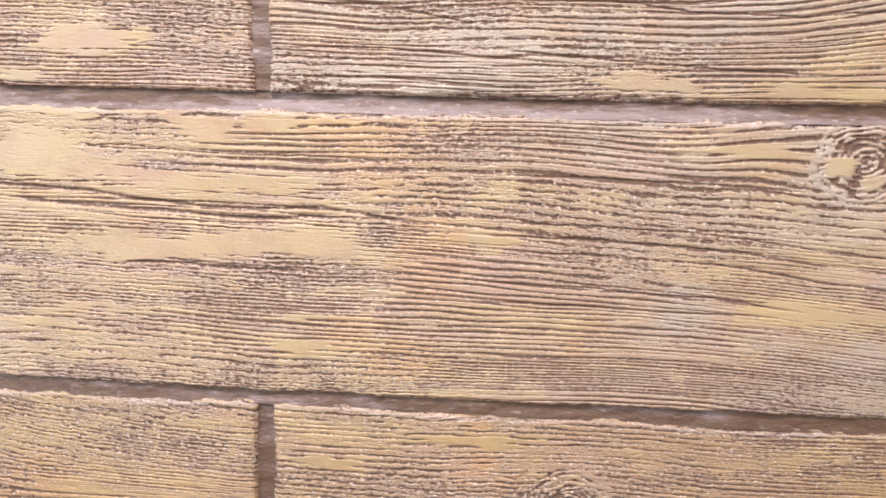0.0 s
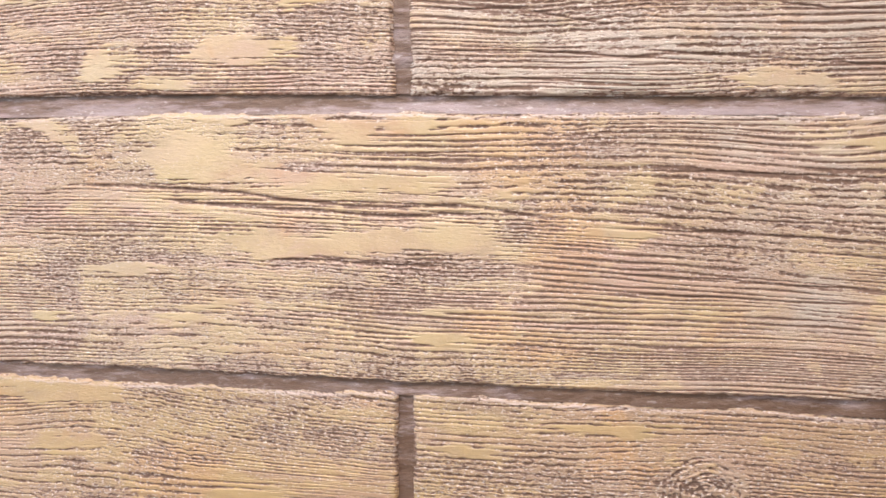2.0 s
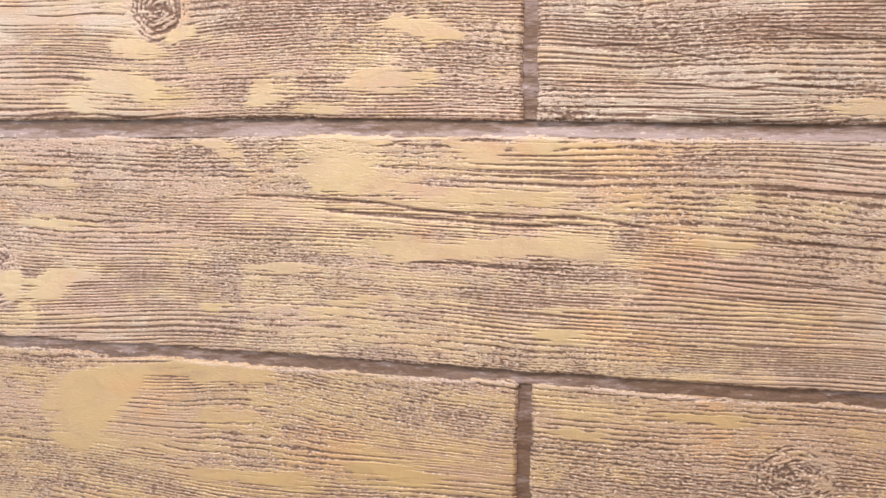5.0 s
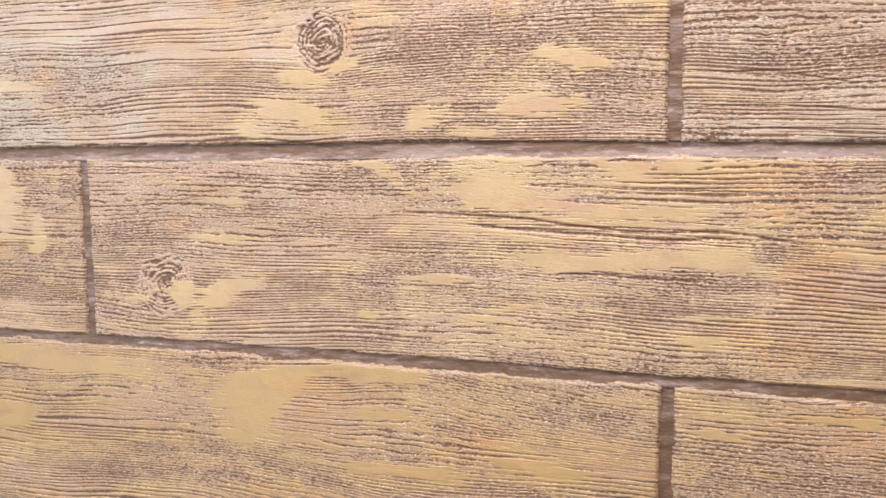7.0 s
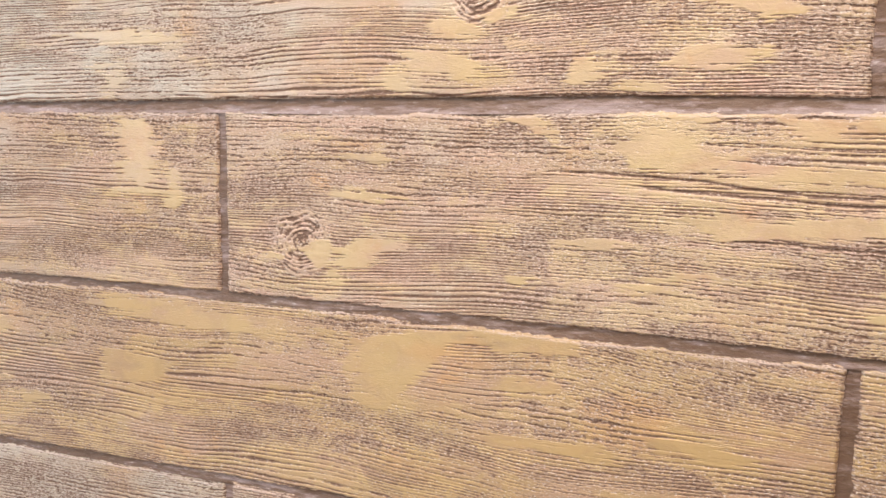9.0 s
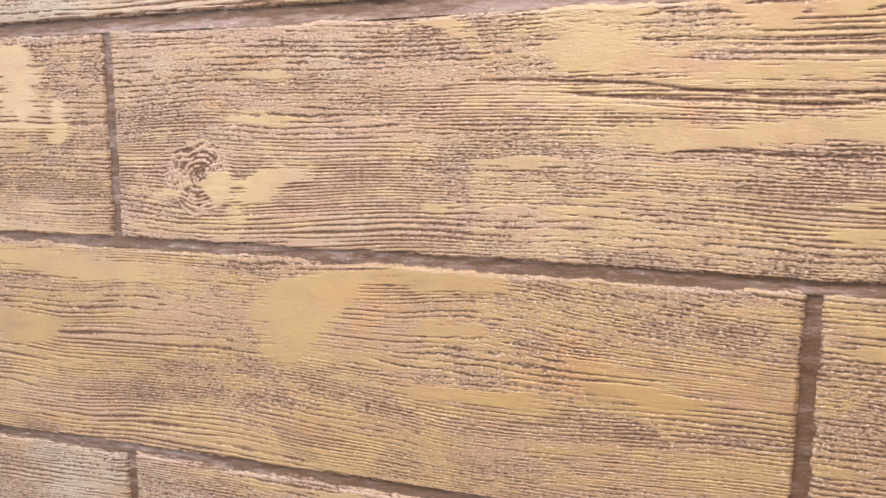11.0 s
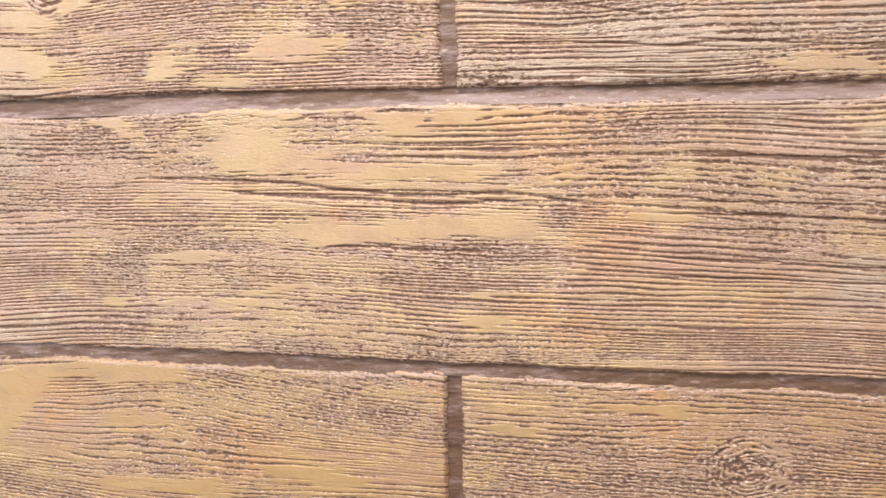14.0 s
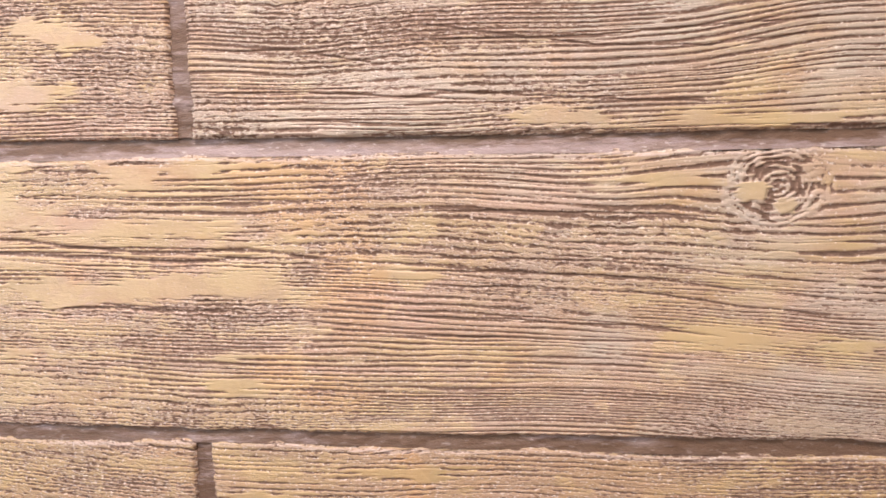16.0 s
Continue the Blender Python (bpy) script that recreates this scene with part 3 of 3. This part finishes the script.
plank(wall, 1, -0.5032, 0.49, 0.002, 400,
      knots=[(-0.429, 1.388, 0.0265, 0.027, 0), (0.3240, 1.4600, 0.0270, 0.0215, 0)],
      smears=[((-0.127, 1.4193, 1.4207), (-0.104, 1.4074, 1.4214), (-0.097, 1.3993, 1.4222), (-0.085, 1.4045, 1.4214), (-0.051, 1.4039, 1.4199), (-0.015, 1.4059, 1.4227), (0.021, 1.4042, 1.4226), (0.042, 1.4025, 1.4201), (0.056, 1.4079, 1.4166)),
              ((-0.170, 1.4689, 1.4707), (-0.157, 1.4521, 1.4797), (-0.125, 1.4510, 1.4779), (-0.103, 1.4485, 1.4623), (-0.073, 1.4464, 1.4575), (-0.036, 1.4417, 1.4560), (0.004, 1.4396, 1.4530), (0.042, 1.4393, 1.4480), (0.076, 1.4407, 1.4459)),
              ((-0.066, 1.4885, 1.4895), (-0.054, 1.4793, 1.4892), (-0.036, 1.4676, 1.4888), (-0.027, 1.4710, 1.4885), (-0.021, 1.4804, 1.4874), (0.014, 1.4779, 1.4855), (0.052, 1.4791, 1.4845), (0.057, 1.4810, 1.4824)),
              ((-0.167, 1.4909, 1.4942), (-0.125, 1.4852, 1.4931), (-0.087, 1.4879, 1.4915), (-0.066, 1.4881, 1.4902))]
      + [((-0.255, 1.3719, 1.3738), (-0.249, 1.3641, 1.3778), (-0.238, 1.3635, 1.3791), (-0.232, 1.3702, 1.3741)),
              ((-0.158, 1.3644, 1.3656), (-0.148, 1.3612, 1.3684), (-0.136, 1.3621, 1.3678), (-0.132, 1.3652, 1.3660)),
              ((-0.246, 1.4891, 1.4910), (-0.232, 1.4794, 1.4925), (-0.212, 1.4659, 1.4808), (-0.204, 1.4657, 1.4695)),
              ((-0.431, 1.3817, 1.3839), (-0.424, 1.3754, 1.3881), (-0.412, 1.3666, 1.3935), (-0.402, 1.3692, 1.3909), (-0.398, 1.3755, 1.3838)),
              ((-0.400, 1.3726, 1.3851), (-0.386, 1.3685, 1.3867), (-0.369, 1.3703, 1.3973), (-0.357, 1.3798, 1.3992), (-0.334, 1.3866, 1.3978), (-0.329, 1.3918, 1.3938)),
              ((-0.408, 1.3565, 1.3641), (-0.401, 1.3524, 1.3684), (-0.391, 1.3518, 1.3643), (-0.387, 1.3548, 1.3589)),
              ((-0.473, 1.3795, 1.3839), (-0.460, 1.3722, 1.3839), (-0.446, 1.3710, 1.3796))]
      + [((0.235, 1.4652, 1.4665), (0.245, 1.4623, 1.4691), (0.272, 1.4597, 1.4680), (0.299, 1.4583, 1.4656)),
              ((0.301, 1.4540, 1.4601), (0.308, 1.4501, 1.4634), (0.317, 1.4518, 1.4624), (0.321, 1.4547, 1.4577)),
              ((0.322, 1.4456, 1.4501), (0.327, 1.4423, 1.4545), (0.333, 1.4424, 1.4542), (0.336, 1.4465, 1.4496)),
              ((0.299, 1.4338, 1.4351), (0.303, 1.4300, 1.4371), (0.311, 1.4307, 1.4353), (0.315, 1.4321, 1.4333)),
              ((0.317, 1.4259, 1.4274), (0.331, 1.4229, 1.4291), (0.372, 1.4204, 1.4265)),
              ((0.279, 1.3736, 1.3768), (0.302, 1.3685, 1.3795), (0.346, 1.3655, 1.3761), (0.381, 1.3640, 1.3733))],
      patches=[(-0.365, 1.459, 0.022, 0.003, -4), (-0.366, 1.430, 0.020, 0.0035, -3), (-0.190, 1.398, 0.020, 0.003, 0), (-0.118, 1.376, 0.020, 0.003, 6), (0.308, 1.377, 0.030, 0.004, -6),
               (0.114, 1.418, 0.020, 0.003, -3), (0.035, 1.372, 0.02, 0.004, 0), (0.012, 1.353, 0.02, 0.004, 0)],
      furrows=[(((-0.224, 1.4506), (-0.171, 1.4485), (-0.111, 1.4438), (-0.054, 1.4358), (-0.007, 1.4340), (0.027, 1.4345), (0.059, 1.4295), (0.090, 1.4252)), 0.0017, 0.0014),
               (((-0.165, 1.4403), (-0.112, 1.4354), (-0.054, 1.4314), (-0.007, 1.4287), (0.027, 1.4289), (0.056, 1.4246)), 0.0023, 0.0015),
               (((-0.13, 1.4330), (-0.065, 1.4270), (0.008, 1.4255), (0.053, 1.4220)), 0.0008, 0.0010),
               (((-0.10, 1.4090), (-0.066, 1.4100), (-0.029, 1.4100), (0.0, 1.4080), (0.06, 1.4055)), 0.0008, 0.0010),
               (((-0.10, 1.4035), (-0.041, 1.4010), (-0.003, 1.3990), (0.035, 1.3975)), 0.0013, 0.0013),
               (((-0.14, 1.4870), (-0.057, 1.4830)), 0.0010, 0.0010), (((-0.135, 1.4635), (-0.099, 1.4610), (-0.055, 1.4570)), 0.0008, 0.0009),
               (((-0.13, 1.4700), (-0.026, 1.4655), (0.065, 1.4615)), 0.0008, 0.0010)]
      + [(((0.12, 1.4535), (0.230, 1.4490), (0.30, 1.4425)), 0.0009, 0.0010), (((0.12, 1.4272), (0.230, 1.4220), (0.37, 1.4030)), 0.0009, 0.0010),
         (((0.10, 1.4210), (0.230, 1.4140), (0.37, 1.3950)), 0.0010, 0.0010), (((0.12, 1.4115), (0.246, 1.4040), (0.37, 1.3845)), 0.0010, 0.0010),
         (((0.10, 1.3950), (0.246, 1.3850), (0.37, 1.3650)), 0.0009, 0.0010), (((0.10, 1.3830), (0.29, 1.3740)), 0.0009, 0.0009)],
      style=(((-0.5, 0.1), (-0.25, 0.35), (-0.05, 0.2), (0.06, 0.1), (0.14, -0.25), (0.4, -0.45)), 0.7, 0.12, ((-0.5, 0.0), (-0.3, 0.0), (-0.15, 0.7), (0.08, 0.7), (0.18, -0.2), (0.4, -0.3)), 0.0028), flow=((-0.3, 0), (-0.2, 0.0006), (-0.1, 0.0025), (0.0, 0.0050), (0.1, 0.0085), (0.2, 0.0138), (0.3, 0.0205), (0.4, 0.0265)),
      worn=((-0.33, 1.445, 0.11, 0.045, 0.08), (-0.22, 1.41, 0.07, 0.04, 0.10), (-0.17, 1.47, 0.06, 0.03, 0.15)),
      bare=((-0.02, 1.365, 0.07, 0.020), (0.09, 1.44, 0.05, 0.03), (0.0, 1.375, 0.06, 0.014), (-0.243, 1.348, 0.05, 0.009), (0.17, 1.350, 0.09, 0.018), (0.22, 1.445, 0.08, 0.008), (-0.30, 1.400, 0.05, 0.012),
            (-0.20, 1.425, 0.04, 0.008), (0.05, 1.470, 0.05, 0.005)),
      stains=((0.055, 1.465, 0.05, 0.025), (0.092, 1.41, 0.028, 0.03), (0.045, 1.365, 0.03, 0.018), (0.075, 1.352, 0.03, 0.015)))
plank(wall, 2, -1.01, -0.0137, 0.003, 500,
      patches=[(-0.630, 1.322, 0.050, 0.006, -3), (-0.115, 1.249, 0.040, 0.009, -4), (-0.205, 1.237, 0.035, 0.005, -3),
               (-0.74, 1.218, 0.02, 0.008, 0)],
      smears=[((-0.383, 1.2739, 1.3106), (-0.376, 1.2504, 1.3087), (-0.353, 1.2487, 1.3160), (-0.334, 1.2707, 1.3201), (-0.315, 1.2886, 1.3236), (-0.297, 1.3080, 1.3254), (-0.272, 1.3112, 1.3263), (-0.231, 1.3091, 1.3266), (-0.207, 1.3102, 1.3255), (-0.195, 1.3145, 1.3214), (-0.190, 1.3159, 1.3167)),
              ((-0.256, 1.2799, 1.2847), (-0.243, 1.2747, 1.2907), (-0.211, 1.2788, 1.2914), (-0.199, 1.2835, 1.2874)),
              ((-0.273, 1.2377, 1.2439), (-0.265, 1.2280, 1.2475), (-0.236, 1.2308, 1.2451), (-0.231, 1.2373, 1.2414)),
              ((-0.209, 1.2361, 1.2394), (-0.199, 1.2315, 1.2434), (-0.176, 1.2337, 1.2424), (-0.167, 1.2378, 1.2401)),
              ((-0.642, 1.3144, 1.3338), (-0.570, 1.3074, 1.3286), (-0.524, 1.3046, 1.3276), (-0.486, 1.3085, 1.3175)),
              ((-0.649, 1.2447, 1.2798), (-0.599, 1.2481, 1.2800), (-0.564, 1.2555, 1.2699))],
      style=(((-0.7, 0.1), (-0.4, -0.1), (0, 0.2)), 1.2, 0.12, ((-0.8, 0.5), (-0.5, 0.7), (0, 0.6)), 0.0029), worn=((-0.28, 1.272, 0.14, 0.030, 0.36),),
      bare=((-0.27, 1.225, 0.08, 0.010), (-0.55, 1.205, 0.08, 0.012), (-0.10, 1.313, 0.06, 0.006), (-0.05, 1.295, 0.03, 0.010), (-0.40, 1.215, 0.04, 0.006), (-0.56, 1.255, 0.10, 0.03), (-0.70, 1.25, 0.08, 0.05), (-0.06, 1.275, 0.06, 0.012)), age=0.75, stains=((-0.157, 1.269, 0.035, 0.02), (-0.30, 1.305, 0.04, 0.014)))
plank(wall, 2, -0.0050, 1.0, 0.003, 600,
      knots=[(0.1710, 1.2635, 0.022, 0.020, 0)],
      patches=[(0.03, 1.285, 0.02, 0.003, 0), (0.12, 1.300, 0.03, 0.003, 0)],
      style=(((0, 0.3), (0.3, 0.2)), 0.7, 0.18, ((0, 0.4), (0.3, 0.2)), 0.0026), age=0.85)
plank(wall, 3, -1.5, -0.5128, 0.001, 700, style=(((-0.8, 0.3), (-0.5, 0.3)), 0.6, 0.26, ((-0.8, -0.5), (-0.5, -0.4)), 0.0025), age=0.5)
plank(wall, 3, -0.5062, 0.49, 0.001, 800, patches=[(-0.36, 1.15, 0.05, 0.004, 0)], style=(((-0.5, 0.3), (0, 0.3)), 0.6, 0.20, ((-0.5, -0.2), (-0.2, 0.1)), 0.0025), age=0.5)


def joint_strip(x, z, u, seed, slope, pale, deep=0.0030):
    """The floor of a joint: a shallow, lumpy trough, deepest below the plank over it; u runs -1..1 across it, pale: how
    much mauve paint it has. A steep slope also gets the shade of the plank above painted in.
    """
    y = deep - 0.0003 * u**2 + slope * u + value_noise(x / 0.012, z / 0.005, seed) * 0.0006
    y += value_noise(x / 0.006, z / 0.004, seed + 2) * 0.0005 + value_noise(x / 0.03, z / 0.03, seed + 1) * 0.0004
    # Steep joint: shade under the plank above is painted in, the lower lip paler.
    wash_shade = np.clip(pale + 0.35 * value_noise(x / 0.05, z / 0.008, seed + 3) - 0.55 * u * (slope > 0.0008), -0.2, 1)
    return sheet("joint", x, y, z, JOINT, wall, wash_shade=wash_shade)


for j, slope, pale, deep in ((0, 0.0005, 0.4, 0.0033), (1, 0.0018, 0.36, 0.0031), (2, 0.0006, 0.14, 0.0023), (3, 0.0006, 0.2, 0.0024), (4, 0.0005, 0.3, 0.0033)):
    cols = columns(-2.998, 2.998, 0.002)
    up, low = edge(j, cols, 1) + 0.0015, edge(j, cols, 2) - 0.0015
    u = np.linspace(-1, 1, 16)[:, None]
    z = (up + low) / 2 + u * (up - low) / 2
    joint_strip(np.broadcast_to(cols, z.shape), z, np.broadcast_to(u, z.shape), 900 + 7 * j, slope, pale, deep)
for course, x0, x1, lean, pale in ((0, -0.0105, 0.0010, 0.001, 0.25), (1, -0.511, -0.502, 0.002, 0.3), (2, -0.0155, -0.0035, 0.003, 0.08), (3, -0.514, -0.505, 0.001, 0.3)):
    s = np.linspace(0, 1, 110)[:, None]
    u = np.linspace(-1, 1, 14)[None, :]
    x = (x0 + x1) / 2 + u * ((x1 - x0) / 2 + 0.0015) + (s - 0.5) * lean
    bottom, top = edge(course + 1, x, 1), edge(course, x, 2)
    z = bottom + s * (top - bottom)
    joint_strip(x, z, np.broadcast_to(u, z.shape), 960 + 5 * course, 0.0, pale)


def far_plank(course, x0, x1, seed):
    """A plank outside the stretch that is worked finely; courses count up from the top joint (1, 2 ...) or down from the lowest (-1, -2 ...)."""
    cols = np.linspace(x0, x1, max(4, int((x1 - x0) / 0.012)))
    if course > 0:
        bottom, top = edge(0, cols, 1) + 0.17 * (course - 1), edge(0, cols, 1) + 0.17 * course - 0.009
    elif course < 0:
        bottom, top = edge(4, cols, 2) + 0.17 * course + 0.009, edge(4, cols, 2) + 0.17 * (course + 1)
    bottom, top = np.maximum(bottom, 0.002), np.minimum(top, 2.598)
    s = np.linspace(0, 1, 45)[:, None]
    x, z = np.broadcast_to(cols, (45, len(cols))), bottom + s * (top - bottom)
    d = np.minimum(np.minimum(z - bottom, top - z), np.minimum(x - x0, x1 - x))
    style = (((0, 0.2), (1, 0.2)), 1.0, 0.05, ((0, 0), (1, 0)), 0.0028)
    ridge, wax, crumble, depth, pale, grain, glazed = carve(x, z, np.broadcast_to(s, x.shape), d, top - z, seed, (), (), (), (), style, ((0, 0), (1, 0)), (), ())
    return sheet("plank", x, depth, z, PLANK, wall, grain=grain, glazed=glazed, pale=pale, ridge=ridge, wax=wax, crumble=crumble, age=np.full(x.shape, 0.3))


for course in (1, 2, 3, 4, 5, -1, -2, -3, -4, -5, -6):
    shift = -0.5 if course % 2 else 0.0
    for n in range(7):
        x0, x1 = max(-2.998, shift - 3.0 + n + 0.005), min(2.998, shift - 2.0 + n - 0.005)
        if x1 - x0 > 0.05:
            far_plank(course, x0, x1, 1500 + 40 * course + n)
for course in range(4):
    shift = -0.51 if course % 2 else -0.01
    for x0, x1 in ((-2.998, shift - 2.005), (shift - 1.995, shift - 1.01), (shift + 1.02, shift + 2.005), (shift + 2.015, 2.998)):
        if x1 - x0 > 0.05:
            plank(wall, course, x0, x1, 0.0, 1900 + 10 * course + int(x0 * 3))

# ---- the room that closes the place ----
tagged(part("floor", box((-3.0, -4.0, -0.1), (3.0, 0.16, 0)), FLOOR), "unseen bare screed floor, terracotta coloured to bounce warm light", "floor", kind="structure")
tagged(part("ceiling", box((-3.15, -4.15, 2.6), (3.15, 0.16, 2.7)), CEILING), "plain white painted ceiling", "ceiling", kind="structure")
tagged(part("wall_east", box((3.0, -4.0, 0), (3.15, 0.16, 2.6)), WHITE), "plain white painted wall", "wall", kind="structure")
tagged(part("wall_south", box((-3.0, -4.15, 0), (3.0, -4.0, 2.6)), WHITE), "plain white painted wall", "wall", kind="structure")
west = box((-3.15, -4.0, 0), (-3.0, 0.16, 1.45))
for lo, hi in (((-3.15, -4.0, 2.45), (-3.0, 0.16, 2.6)), ((-3.15, -4.0, 1.45), (-3.0, -3.3, 2.45)), ((-3.15, -1.7, 1.45), (-3.0, 0.16, 2.45))):
    box(lo, hi, bm=west)
tagged(part("wall_west", west, WHITE), "plain white painted wall with a window opening", "wall", kind="structure")

window = tagged(new("window_1"), "white framed window with two glass panes", "window", kind="structure")
frame_bars = box((-3.10, -3.3, 1.45), (-3.05, -3.25, 2.45), 0.004)
for lo, hi in (((-3.10, -1.75, 1.45), (-3.05, -1.7, 2.45)), ((-3.10, -3.25, 1.45), (-3.05, -1.75, 1.5)), ((-3.10, -3.25, 2.4), (-3.05, -1.75, 2.45)),
               ((-3.10, -2.525, 1.5), (-3.05, -2.475, 2.4))):
    box(lo, hi, 0.004, frame_bars)
part("window_frame", frame_bars, FRAME, window)
for y0 in (-3.25, -2.475):
    pane = part("pane", box((-3.08, y0, 1.5), (-3.074, y0 + 0.725, 2.4)), GLASS, window)
    pane.visible_shadow = False

panel = tagged(new("ceiling_light"), "square white ceiling light panel, switched on", "ceiling light")
panel.location = (LAMP[0], LAMP[1], 2.6)
rim = bmesh.new()
for lo, hi in (((-0.31, -0.31, -0.045), (-0.295, 0.31, 0)), ((0.295, -0.31, -0.045), (0.31, 0.31, 0)), ((-0.295, -0.31, -0.045), (0.295, -0.295, 0)),
               ((-0.295, 0.295, -0.045), (0.295, 0.31, 0))):
    box(lo, hi, 0.002, rim)
part("frame", rim, FRAME, panel)
part("diffuser", box((-0.295, -0.295, -0.02), (0.295, 0.295, -0.014)), DIFFUSER, panel)
